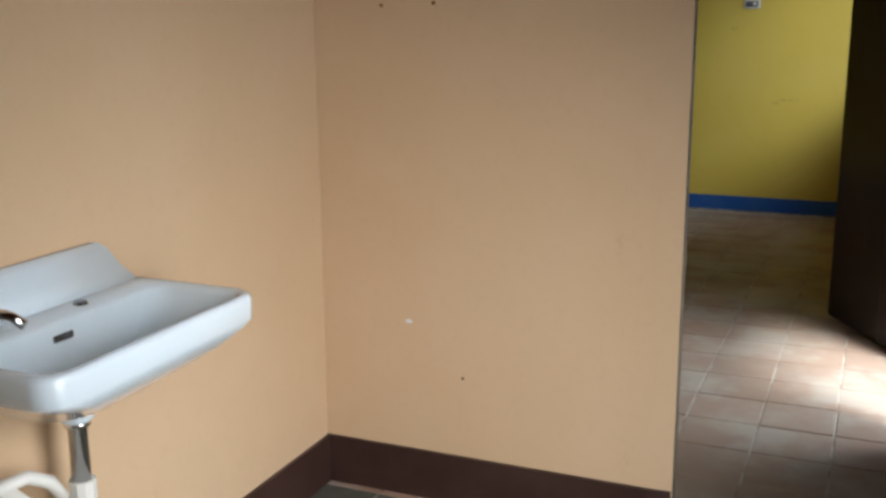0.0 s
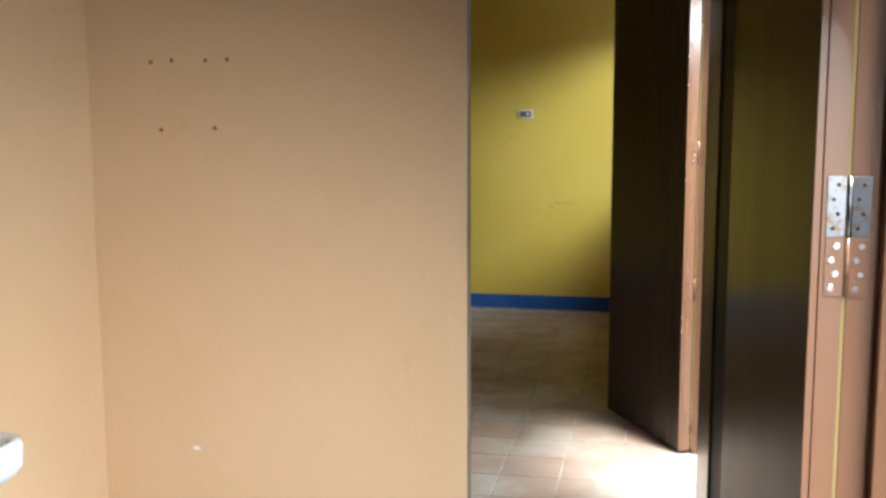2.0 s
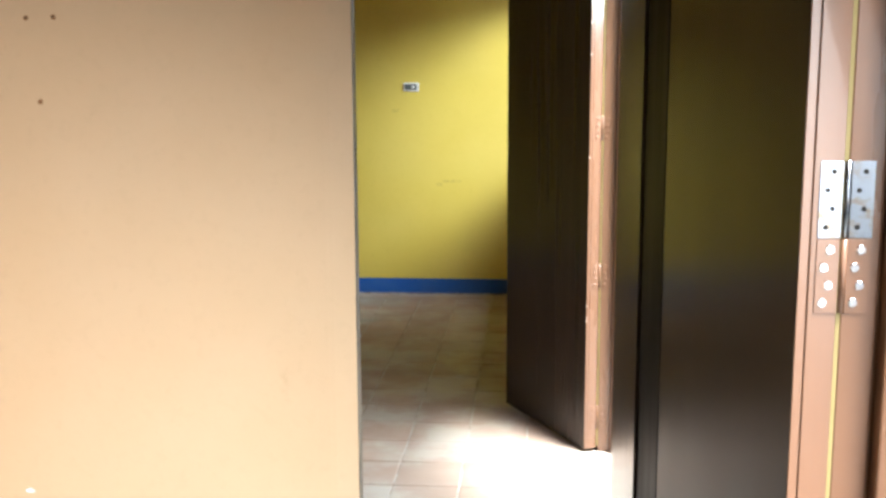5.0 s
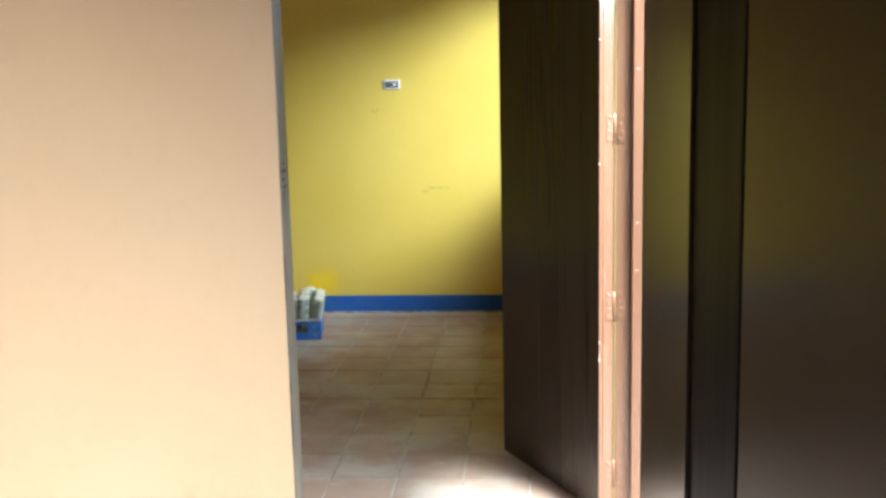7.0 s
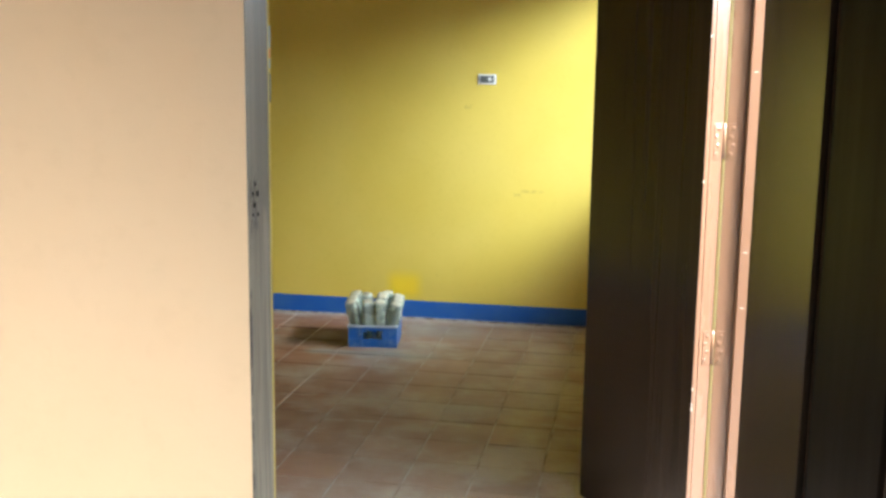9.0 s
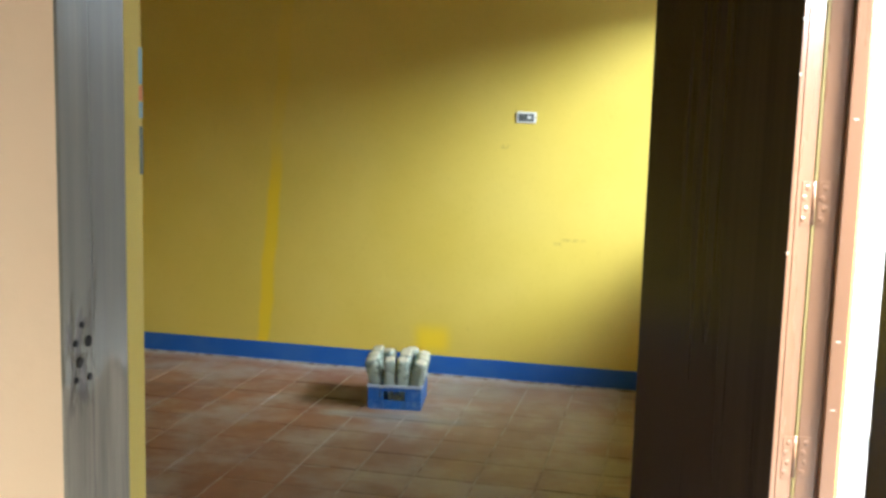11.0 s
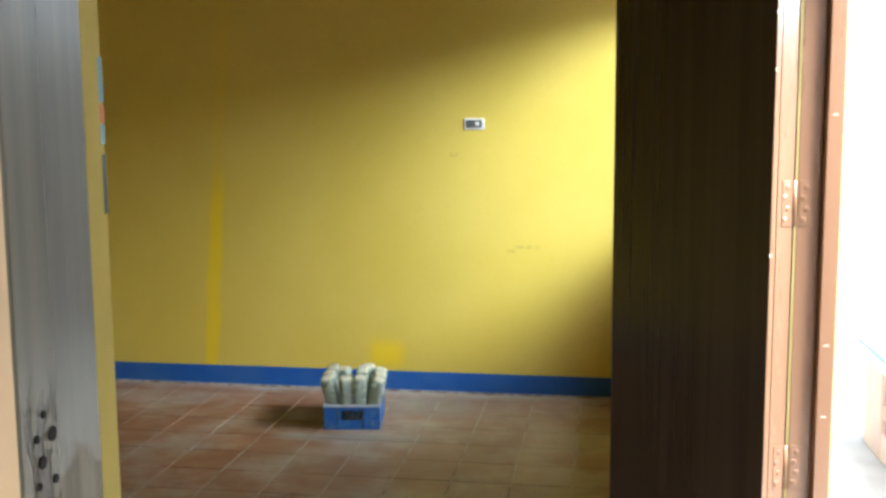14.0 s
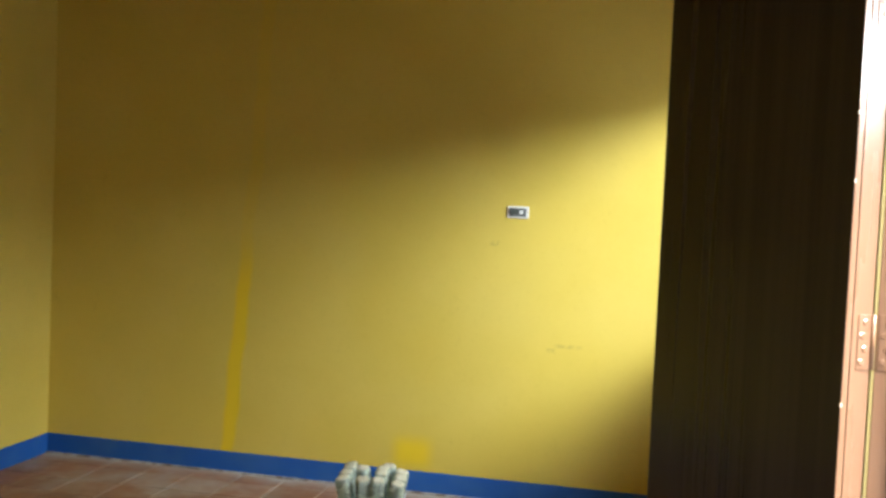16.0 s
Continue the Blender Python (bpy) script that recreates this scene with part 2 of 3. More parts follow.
plate_grey, _ = material("grey_plastic", (0.10, 0.11, 0.10), 0.4)
crate_blue, bcb = material("blue_plastic", (0.02, 0.13, 0.52), 0.45)
kb = Nodes(crate_blue)
kb.put(bcb.inputs["Base Color"], kb.mix(kb.span(kb.noise(22, 6), 0.45, 0.75), (0.014, 0.115, 0.42), (0.12, 0.22, 0.44)))
crate_rim, _ = material("dusty_blue_plastic", (0.40, 0.46, 0.55), 0.6)
bottle_base, _ = material("dusty_cream_plastic", (0.58, 0.56, 0.43), 0.6)
bottle_clear, bb = material("dusty_clear_plastic", (0.56, 0.64, 0.54), 0.26)
bb.inputs["Transmission Weight"].default_value = 0.45
bb.inputs["IOR"].default_value = 1.35
kbo = Nodes(bottle_clear)
kbo.put(bb.inputs["Roughness"], kbo.span(kbo.noise(12, 3), 0.35, 0.7, 0.22, 0.32))
kbo.bump(kbo.noise(14, 1), 0.05, 0.003)
bare_wood, _ = material("bare_wood", (0.26, 0.20, 0.07), 0.6)
rust, _ = material("rusty_plug", (0.32, 0.16, 0.07), 0.8)
dark_hole, _ = material("lock_hole", (0.01, 0.008, 0.006), 0.9)
chip_glint, _ = material("pale_chip_glint", (0.50, 0.41, 0.34), 0.6)
chalk, _ = material("white_fleck", (0.75, 0.76, 0.80), 0.7)
sticker_a, _ = material("sticker_blue", (0.25, 0.42, 0.45), 0.5)
sticker_b, _ = material("sticker_orange", (0.75, 0.25, 0.06), 0.5)
sticker_c, _ = material("sticker_dark", (0.07, 0.09, 0.05), 0.5)
teal, _ = material("teal_paint", (0.05, 0.42, 0.34), 0.5)
block_render, _, _ = plaster("light_block_render", (0.60, 0.59, 0.56), (0.64, 0.63, 0.60), (0.48, 0.47, 0.44), 0.9)
pink_plaster, _, _ = plaster("pink_plaster", (0.34, 0.24, 0.20), (0.37, 0.30, 0.23), (0.26, 0.20, 0.16), 0.8)
brick_mat, bbr = material("old_brick", (0.42, 0.20, 0.15), 0.85)
kbr = Nodes(brick_mat)
kbr.put(bbr.inputs["Base Color"], kbr.mix(kbr.rand(), (0.30, 0.13, 0.09), (0.38, 0.18, 0.13)))
kbr.bump(kbr.noise(60, 4), 0.4, 0.004)


# ---- mesh helpers ----
def box(x0, x1, y0, y1, z0, z1, bevel=0.0, bm=None, m=None):
    """A box between the given planes, with its edges rounded; added to bm if given."""
    part_bm = bmesh.new()
    bmesh.ops.create_cube(part_bm, size=1)
    bmesh.ops.transform(part_bm, verts=part_bm.verts, matrix=Matrix.Translation(((x0 + x1) / 2, (y0 + y1) / 2, (z0 + z1) / 2))
                        @ Matrix.Diagonal((x1 - x0, y1 - y0, z1 - z0, 1)))
    if bevel:
        bmesh.ops.bevel(part_bm, geom=part_bm.edges[:], offset=bevel, segments=2, affect="EDGES", profile=0.5)
    if m:
        bmesh.ops.transform(part_bm, verts=part_bm.verts, matrix=m)
    if bm is None:
        return part_bm
    tmp = bpy.data.meshes.new("tmp")
    part_bm.to_mesh(tmp)
    part_bm.free()
    bm.from_mesh(tmp)
    bpy.data.meshes.remove(tmp)
    return bm


def tube(points, radius, segments=14, caps=True):
    """A round tube along a line of points; radius: one number or one for each point."""
    bm = bmesh.new()
    pts = [Vector(p) for p in points]
    radii = radius if isinstance(radius, (list, tuple)) else [radius] * len(pts)
    rings = []
    for i, p in enumerate(pts):
        d = (pts[min(i + 1, len(pts) - 1)] - pts[max(i - 1, 0)]).normalized()
        side = d.orthogonal().normalized() if abs(d.z) < 0.999 else Vector((1, 0, 0))
        if i and rings:
            side = (last - d * last.dot(d)).normalized()
        last = side
        up = d.cross(side)
        rings.append([bm.verts.new(p + radii[i] * (math.cos(a) * side + math.sin(a) * up))
                      for a in (math.tau * k / segments for k in range(segments))])
    for a, b in zip(rings, rings[1:]):
        for k in range(segments):
            bm.faces.new((a[k], a[(k + 1) % segments], b[(k + 1) % segments], b[k]))
    if caps:
        bm.faces.new(rings[0][::-1])
        bm.faces.new(rings[-1])
    bmesh.ops.recalc_face_normals(bm, faces=bm.faces)
    return bm


def loft(rings, caps=True):
    """Skin a list of closed rings of points that all have one length."""
    bm = bmesh.new()
    vs = [[bm.verts.new(p) for p in r] for r in rings]
    n = len(vs[0])
    for a, b in zip(vs, vs[1:]):
        for k in range(n):
            bm.faces.new((a[k], a[(k + 1) % n], b[(k + 1) % n], b[k]))
    if caps:
        bm.faces.new(vs[0][::-1])
        bm.faces.new(vs[-1])
    bmesh.ops.recalc_face_normals(bm, faces=bm.faces)
    return bm


def part(name, bm, mat, parent=None, label="", smooth=False):
    """Link a bmesh as one mesh object, under parent if given."""
    me = bpy.data.meshes.new(name)
    bm.to_mesh(me)
    bm.free()
    for mm in mat if isinstance(mat, (list, tuple)) else (mat,):
        me.materials.append(mm)
    if smooth:
        for p in me.polygons:
            p.use_smooth = True
    ob = new(name, me)
    if parent:
        ob.parent = parent
    if label:
        ob["label"] = label
    return ob


def structure(name, bm, mat, label, category=""):
    return tagged(part(name, bm, mat), label, category, kind="structure")


def thing(name, label, category, m=None, group="", kind=""):
    ob = tagged(new(name), label, category, group, kind)
    if m is not None:
        ob.matrix_basis = m
    return ob


# ---- rooms: sizes ----
CEIL = 2.75
LEFT_A = -1.749         # peach room, left wall
PART_Y0, PART_Y1 = 1.560, 1.712   # partition faces
DOOR_L = -0.673         # partition doorway, left jamb face
LEFT_B, FAR_B = -3.788, 6.642     # yellow room
BACK_A = -3.2
LEAF, LEAF_T, LEAF_H = 0.700, 0.056, 2.045
WIN_Y0, WIN_Y1, WIN_Z0, WIN_Z1 = 5.04, 6.46, 1.12, 2.22   # window of the yellow room, behind the open door
HINGE1, HINGE2 = 3.442, 0.694     # far jambs of the two street doors
SET2 = 0.114                      # the peach room's street wall stands this much further out
OPEN1, OPEN2 = 2.514, HINGE2 - 1.45
LINTEL = 2.06
BAND = 0.112

# ---- structure ----
base = structure("floor", box(LEFT_B - 0.2, 0.14, BACK_A - 0.2, FAR_B + 0.2, -0.12, -0.004), grout,
                 "worn clay tile floor with dusty pale joints", "floor")
# Ceiling out of view; its brown dims and tints the bounce.
structure("ceiling", box(LEFT_B - 0.2, 0.14, BACK_A - 0.2, FAR_B + 0.2, CEIL, CEIL + 0.15), unseen_brown,
          "unseen ceiling, brown to dim and warm the bounced light", "ceiling")
structure("wall_far", box(LEFT_B - 0.2, 0.14, FAR_B, FAR_B + 0.2, -0.004, CEIL), yellow,
          "yellow painted plaster wall with paint runs and scuffs", "wall")
structure("wall_yellow_room_side", box(LEFT_B - 0.2, LEFT_B, PART_Y0, FAR_B, -0.004, CEIL), yellow,
          "yellow painted plaster side wall", "wall")
structure("wall_peach_room_side", box(LEFT_A - 0.2, LEFT_A, BACK_A, PART_Y0, -0.004, CEIL), peach,
          "peach painted plaster wall behind the washbasin", "wall")
structure("wall_back", box(LEFT_A - 0.2, 0.14, BACK_A - 0.2, BACK_A, -0.004, CEIL), peach,
          "plain peach painted back wall", "wall")


def partition():
    """The dividing wall: peach in front, yellow behind, its end chamfered towards the doorway; over the doorway a lintel."""
    bm = bmesh.new()
    x1 = DOOR_L - 0.013
    outline = [(LEFT_B - 0.2, PART_Y0), (-0.738, PART_Y0), (-0.724, PART_Y0 + 0.0006), (DOOR_L - 0.001, PART_Y0 + 0.0055),
               (x1, PART_Y0 + 0.0075), (x1, PART_Y0 + 0.10), (x1 - 0.013, PART_Y1), (LEFT_B - 0.2, PART_Y1)]
    rings = [[bm.verts.new((x, y, z)) for x, y in outline] for z in (-0.004, CEIL)]
    n = len(outline)
    for k in range(n):
        f = bm.faces.new((rings[0][k], rings[0][(k + 1) % n], rings[1][(k + 1) % n], rings[1][k]))
        f.material_index = 1 if k in (4, 5, 6) else 0
    bm.faces.new(rings[0][::-1])
    bm.faces.new(rings[1])
    box(x1, 0.11, PART_Y0, PART_Y1, 2.14, CEIL, bm=bm)
    bmesh.ops.recalc_face_normals(bm, faces=bm.faces)
    for f in bm.faces:
        if f.normal.y > 0.9:
            f.material_index = 1
    return bm


structure("wall_partition", partition(), (peach, yellow), "dividing wall painted peach before and yellow behind", "wall")


def street_wall():
    """The outer wall with the openings of both street doors; peach and yellow inside, white outside."""
    bm = bmesh.new()
    mid = PART_Y0 + 0.08
    for y0, y1, z0 in ((BACK_A, OPEN2 - 0.058, -0.004), (HINGE2 + 0.058, mid, -0.004), (mid, OPEN1 - 0.058, -0.004),
                       (HINGE1 + 0.058, WIN_Y0, -0.004), (WIN_Y1, FAR_B, -0.004), (WIN_Y0, WIN_Y1, WIN_Z1),
                       (OPEN2 - 0.058, HINGE2 + 0.058, LINTEL + 0.048), (OPEN1 - 0.058, HINGE1 + 0.058, LINTEL + 0.048)):
        start = len(bm.faces)
        box(0.045 if y0 == mid else 0.0 if y0 > mid else SET2, 0.11 if y0 >= mid else SET2 + 0.11, y0, y1, z0, CEIL, bm=bm)
        bm.faces.ensure_lookup_table()
        for f in bm.faces[start:]:
            f.material_index = 2 if f.normal.x > 0.5 else (1 if y0 >= mid else 0)
    start = len(bm.faces)
    box(0.0, 0.11, WIN_Y0, WIN_Y1, -0.004, WIN_Z0, bm=bm)
    bm.faces.ensure_lookup_table()
    for f in bm.faces[start:]:
        f.material_index = 2 if f.normal.x > 0.5 else 1
    return bm


structure("wall_street", street_wall(), (peach, yellow, white_plaster), "thin outer wall with two door openings", "wall")

# Overhang added out of view; it blocks the sun's floor patch through the window.
structure("eave", box(0.112, 0.66, 4.35, 6.85, 2.62, 2.70, 0.004), unseen_brown, "unseen overhang added to keep the sun off the window", "eave")

win = thing("window_1", "open wooden window with a brown painted frame", "window", kind="structure")
for y0, y1, z0, z1 in ((WIN_Y0, WIN_Y0 + 0.04, WIN_Z0 + 0.04, WIN_Z1 - 0.04), (WIN_Y1 - 0.04, WIN_Y1, WIN_Z0 + 0.04, WIN_Z1 - 0.04),
                       (WIN_Y0, WIN_Y1, WIN_Z0, WIN_Z0 + 0.038), (WIN_Y0, WIN_Y1, WIN_Z1 - 0.038, WIN_Z1)):
    part("frame", box(0.03, 0.09, y0, y1, z0, z1, 0.003), brown_gloss, win)

# skirting bands of paint on a thin plaster plinth
structure("baseboard_blue", box(LEFT_B, 0.0, FAR_B - 0.006, FAR_B, -0.004, BAND, 0.002), blue_paint,
          "painted blue skirting band along the yellow wall", "baseboard")
structure("baseboard_blue_side", box(LEFT_B, LEFT_B + 0.006, PART_Y1, FAR_B - 0.006, -0.004, BAND, 0.002), blue_paint,
          "painted blue skirting band along the yellow wall", "baseboard")


structure("trim", box(LEFT_B + 0.006, -0.004, FAR_B - 0.030, FAR_B - 0.0065, -0.004, 0.006, 0.002), grout_pale,
          "rough pale mortar line along the wall foot", "trim")


def brown_base():
    outline = [(LEFT_A, PART_Y0 - 0.012), (-0.742, PART_Y0 - 0.012), (DOOR_L - 0.004, PART_Y0 - 0.002), (DOOR_L - 0.004, PART_Y0 + 0.004),
               (-0.738, PART_Y0), (LEFT_A, PART_Y0)]
    rings = [[(x, y, z) for x, y in outline] for z in (-0.004, 0.152)]
    return loft(rings)


structure("baseboard_brown", brown_base(), brown_band, "dark brown skirting below the peach wall", "baseboard")
structure("baseboard_brown_side", box(LEFT_A, LEFT_A + 0.012, BACK_A, PART_Y0 - 0.012, -0.004, 0.152, 0.003), brown_band,
          "dark brown skirting below the washbasin wall", "baseboard")


# ---- doorway between the rooms ----
def inner_jamb():
    fr = thing("door_frame", "worn glossy brown wooden jambs of the inner doorway with lock scars", "door frame", kind="structure")
    left = part("jamb", box(DOOR_L - 0.0125, DOOR_L, PART_Y0 + 0.006, PART_Y0 + 0.0415, 0, 2.12, 0.0015), jamb_paint, fr)
    part("jamb", box(DOOR_L - 0.0127, DOOR_L - 0.0085, PART_Y0 + 0.0475, PART_Y0 + 0.099, 0, 2.12, 0.0015), jamb_paint, fr)
    for dy, z, r in ((0.034, 1.359, 0.0038), (0.024, 1.347, 0.0034), (0.035, 1.335, 0.0024), (0.027, 1.371, 0.0020), (0.020, 1.360, 0.0022),
                     (0.020, 1.336, 0.0020)):
        part("lock_hole", tube([(DOOR_L - 0.004, PART_Y0 + dy, z), (DOOR_L + 0.0008, PART_Y0 + dy, z)], r, 10), dark_hole, left,
             "dark screw hole left by a lock")
    part("groove", box(DOOR_L - 0.0126, DOOR_L - 0.0088, PART_Y0 + 0.0417, PART_Y0 + 0.0473, 0, 2.12), dark_hole, fr, "dark open joint")
    part("jamb", box(-0.017, 0.04, 1.428, 1.788, 0, 2.12, 0.004), black_gloss, fr, "dark glossy jamb post")
    part("head", box(DOOR_L - 0.008, -0.018, PART_Y0 + 0.0, PART_Y0 + 0.07, 2.12, 2.14, 0.002), jamb_paint, fr)


inner_jamb()


# ---- street doors ----
def frame_of(name, y0, y1, dx):
    """Lining, stop and head of one street door in the outer wall."""
    fr = thing(name, "brown gloss painted wooden door frame with a rebate", "door frame", kind="structure")
    for yy, s in ((y1, 1), (y0, -1)):
        a, b = sorted((yy, yy + s * 0.058))
        part("jamb", box(dx + 0.004, dx + 0.050, a, b, 0, LINTEL, 0.002), brown_gloss, fr)
        a, b = sorted((yy - s * 0.026, yy + s * 0.058))
        part("stop", box(dx + 0.055, dx + 0.090, a, b, 0, LINTEL, 0.003), brown_gloss, fr)
        a, b = sorted((yy + s * 0.004, yy + s * 0.058))
        part("groove", box(dx + 0.050, dx + 0.055, a, b, 0, LINTEL), brown_gloss, fr)
    part("head", box(dx + 0.004, dx + 0.108, y0 - 0.058, y1 + 0.058, LINTEL, LINTEL + 0.048, 0.002), brown_gloss, fr)
    return fr


def leaf(name, dx, hinge_y, angle, label, mirrored=False, hinges=(), width=LEAF, chips=0):
    """One door leaf. At angle 0 it closes the opening; it swings into the room about the jamb at hinge_y."""
    ob = thing(name, label, "door", kind="structure")
    s = 1 if mirrored else -1
    # local: the pivot at the origin, the leaf along s*y, its room side at x=0, its street side at x=+T
    a, b = sorted((s * 0.004, s * width))
    part("panel", box(LEAF_T - 0.010, LEAF_T, a, b, 0.012, 0.012 + LEAF_H, 0.0012), veneer, ob, "dark glossy veneer panel")
    part("panel", box(0.0, 0.010, a, b, 0.012, 0.012 + LEAF_H, 0.0012), veneer, ob, "dark glossy veneer panel")
    e0, e1 = sorted((s * 0.006, s * 0.05))
    part("stile", box(0.0105, LEAF_T - 0.0105, e0, e1, 0.013, 0.011 + LEAF_H, 0.0008), brown_gloss, ob, "brown painted edge")
    for l0, l1 in ((0.0005, LEAF_T - 0.0145), (LEAF_T - 0.0125, LEAF_T - 0.0004)):
        part("lipping", box(l0, l1, *sorted((s * 0.0012, s * 0.0038)), 0.0125, 0.0115 + LEAF_H, 0.0008), brown_gloss, ob, "brown painted edge")
    for _ in range(chips):
        z = random.uniform(0.05, LEAF_H)
        part("pale_fleck", box(LEAF_T - 0.003, LEAF_T + 0.0006, *sorted((s * 0.0006, s * random.uniform(0.003, 0.006))), z, z + random.uniform(0.003, 0.011), 0.0008),
             chip_glint, ob, "pale paint chip, on the frame a painted highlight")
    f0, f1 = sorted((s * (width - 0.05), s * (width - 0.002)))
    part("stile", box(0.0105, LEAF_T - 0.0105, f0, f1, 0.013, 0.011 + LEAF_H, 0.0008), brown_gloss, ob)
    for z0, z1 in ((0.0125, 0.06), (LEAF_H - 0.05, LEAF_H + 0.0115)):
        m0, m1 = sorted((s * 0.051, s * (width - 0.051)))
        part("rail", box(0.0105, LEAF_T - 0.0105, m0, m1, z0, z1), brown_gloss, ob)
    for z0, h, w, mat in hinges:
        hp = part("hinge", box(0.004, 0.004 + w, *sorted((s * -0.0006, s * 0.0016)), z0, z0 + h, 0.0006), mat, ob, "screwed butt hinge")
        kn = tube([(-0.002, 0, z0), (-0.002, 0, z0 + h)], 0.0045, 10)
        part("knuckle", kn, mat, hp, smooth=True)
        for i in range(4):
            zz = z0 + h * (0.14 + 0.24 * i)
            xx = 0.004 + w * (0.42 if i % 2 else 0.66)
            part("screw", tube([(xx, s * -0.0006, zz), (xx, s * -0.0022, zz)], [0.0068, 0.005] if mat is not steel else [0.0035, 0.003], 10), (dark_hole if mat is steel else brown_gloss if w < 0.028 else chrome), hp)
    ob.matrix_basis = pose(dx + 0.002, hinge_y, 0, 0, 0, -angle if not mirrored else angle)
    return ob


def jamb_hinges(fr, dx, y, hinges):
    for z0, h, w, mat in hinges:
        hp = part("hinge_plate", box(dx + 0.008, dx + 0.008 + w, y - 0.0018, y + 0.0005, z0, z0 + h, 0.0006), mat, fr, "screwed butt hinge plate")
        for i in range(4):
            zz = z0 + h * (0.14 + 0.24 * i)
            xx = dx + 0.008 + w * (0.58 if i % 2 else 0.34)
            part("screw", tube([(xx, y - 0.0016, zz), (xx, y - 0.0034, zz)], [0.0068, 0.005] if mat is not steel else [0.0035, 0.003], 10), (dark_hole if mat is steel else brown_gloss if w < 0.028 else chrome), hp)


fr1 = frame_of("door_frame_1", OPEN1, HINGE1, 0.0)
fr2 = frame_of("door_frame_2", OPEN2, HINGE2, SET2)
H1 = [(z, 0.099, 0.026, brown_gloss) for z in (0.094, 0.687, 1.281, 1.874)]
H2 = [(1.201, 0.097, 0.030, brown_gloss), (1.300, 0.10, 0.030, steel), (0.70, 0.10, 0.030, steel), (0.13, 0.10, 0.030, steel)]
leaf("door_1", -0.006, HINGE1 - 0.004, 151.3, "open dark veneered door leaf with brown painted edges", hinges=H1, chips=6)
side = leaf("door_2", 0.034, OPEN1, 179.6, "dark glossy veneered door leaf folded back beside the doorway", mirrored=True, width=0.712)
leaf("door_3", SET2, HINGE2, 173.7, "dark glossy veneered door leaf folded back to the wall", hinges=H2, width=0.72)
for fr, dx, yy in ((fr1, 0.0, HINGE1), (fr2, SET2, HINGE2)):
    part("gap_strip", box(dx - 0.0015, dx + 0.0038, yy + 0.0005, yy + 0.004, 0.02, LINTEL - 0.01), bare_wood, fr, "strip of bare yellowish wood")
# Three small pale bars on the stop, painted highlights.
for z in (0.86, 1.02, 1.52):
    part("pale_fleck", box(0.066, 0.076, HINGE1 - 0.0266, HINGE1 - 0.0256, z, z + 0.003, 0.0003), chip_glint, fr1, "pale paint chip, on the frame a painted highlight")
jamb_hinges(fr1, 0.0, HINGE1, H1)
jamb_hinges(fr2, SET2, HINGE2, H2)
for z in (0.687, 1.281, 1.874):
    part("hinge", tube([(0.004, -0.006, z), (0.004, -0.006, z + 0.1)], 0.007, 10), steel, side, "steel hinge knuckle", smooth=True)

# ---- yard ----
structure("ground", box(-60, 80, -80, 80, -0.4, -0.12), concrete, "pale bright concrete yard", "ground")
# Wall added out of view: blocks the low sky, bounces light to the doors.
structure("wall_sky_block", box(3.2, 3.4, -9, 11.0, -0.12, 2.3), block_render, "unseen grey wall added to block the low sky", "wall")
# Unseen tall wall, added to shade the peach room's street door edges.
structure("wall_sun_block", box(0.24, 3.2, -1.2, -1.0, -0.12, 3.9), block_render, "unseen wall added to shade the near street door", "wall")


# Glowing panel far off, added so that the horizon shows white.
horizon_glow, bh = material("glowing_horizon", (0.8, 0.82, 0.85), 1.0)
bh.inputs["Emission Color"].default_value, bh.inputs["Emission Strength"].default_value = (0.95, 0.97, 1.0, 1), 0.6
structure("backdrop", box(-30, 70, 75, 75.5, -0.2, 30), horizon_glow, "glowing panel added as white distance", "backdrop")


def low_wall():
    """Low garden wall beside the house: a plastered pier, brick courses, a white coping with a teal strip."""
    ob = thing("garden_wall", "low plastered garden wall with bare brick courses and teal coping", "garden wall", pose(0.0, 0.51, 0.0))
    part("pier", box(0.885, 1.12, 5.62, 5.94, -0.12, 0.33, 0.012), pink_plaster, ob, "stained pink plaster pier")
    part("footing", box(0.89, 1.12, 4.0, 5.62, -0.12, 0.02, 0.01), pink_plaster, ob)
    part("core", box(0.93, 1.10, 4.0, 5.62, 0.02, 0.33, 0.004), white_plaster, ob)
    part("coping", box(0.86, 1.14, 4.0, 5.96, 0.33, 0.385, 0.01), white_plaster, ob, "white coping")
    part("strip", box(0.85, 0.875, 4.0, 5.97, 0.387, 0.402, 0.003), teal, ob, "teal painted strip")
    src = None
    for r in range(3):
        for c in range(6):
            y = 5.60 - 0.235 * (c + 1) + (0.11 if r % 2 else 0.0)
            if y + 0.222 > 5.615:
                continue
            b = part("brick", box(-0.02, 0.035, 0, 0.222, 0, 0.066, 0.004), brick_mat, ob) if src is None else new("brick", src.data)
            src = src or b
            b.parent = ob
            b.location = (0.905 + random.uniform(-0.003, 0.003), y, 0.10 + 0.076 * r)


low_wall()


# ---- peach room ----
def rounded(cx, cy, hx, hy, r, z, n=5):
    """A rounded rectangle of points, turning left."""
    out = []
    for sx, sy, a0 in ((1, 1, 0), (-1, 1, 90), (-1, -1, 180), (1, -1, 270)):
        for k in range(n + 1):
            a = radians(a0 + 90 * k / n)
            out.append((cx + sx * (hx - r) + r * math.cos(a), cy + sy * (hy - r) + r * math.sin(a), z))
    return out


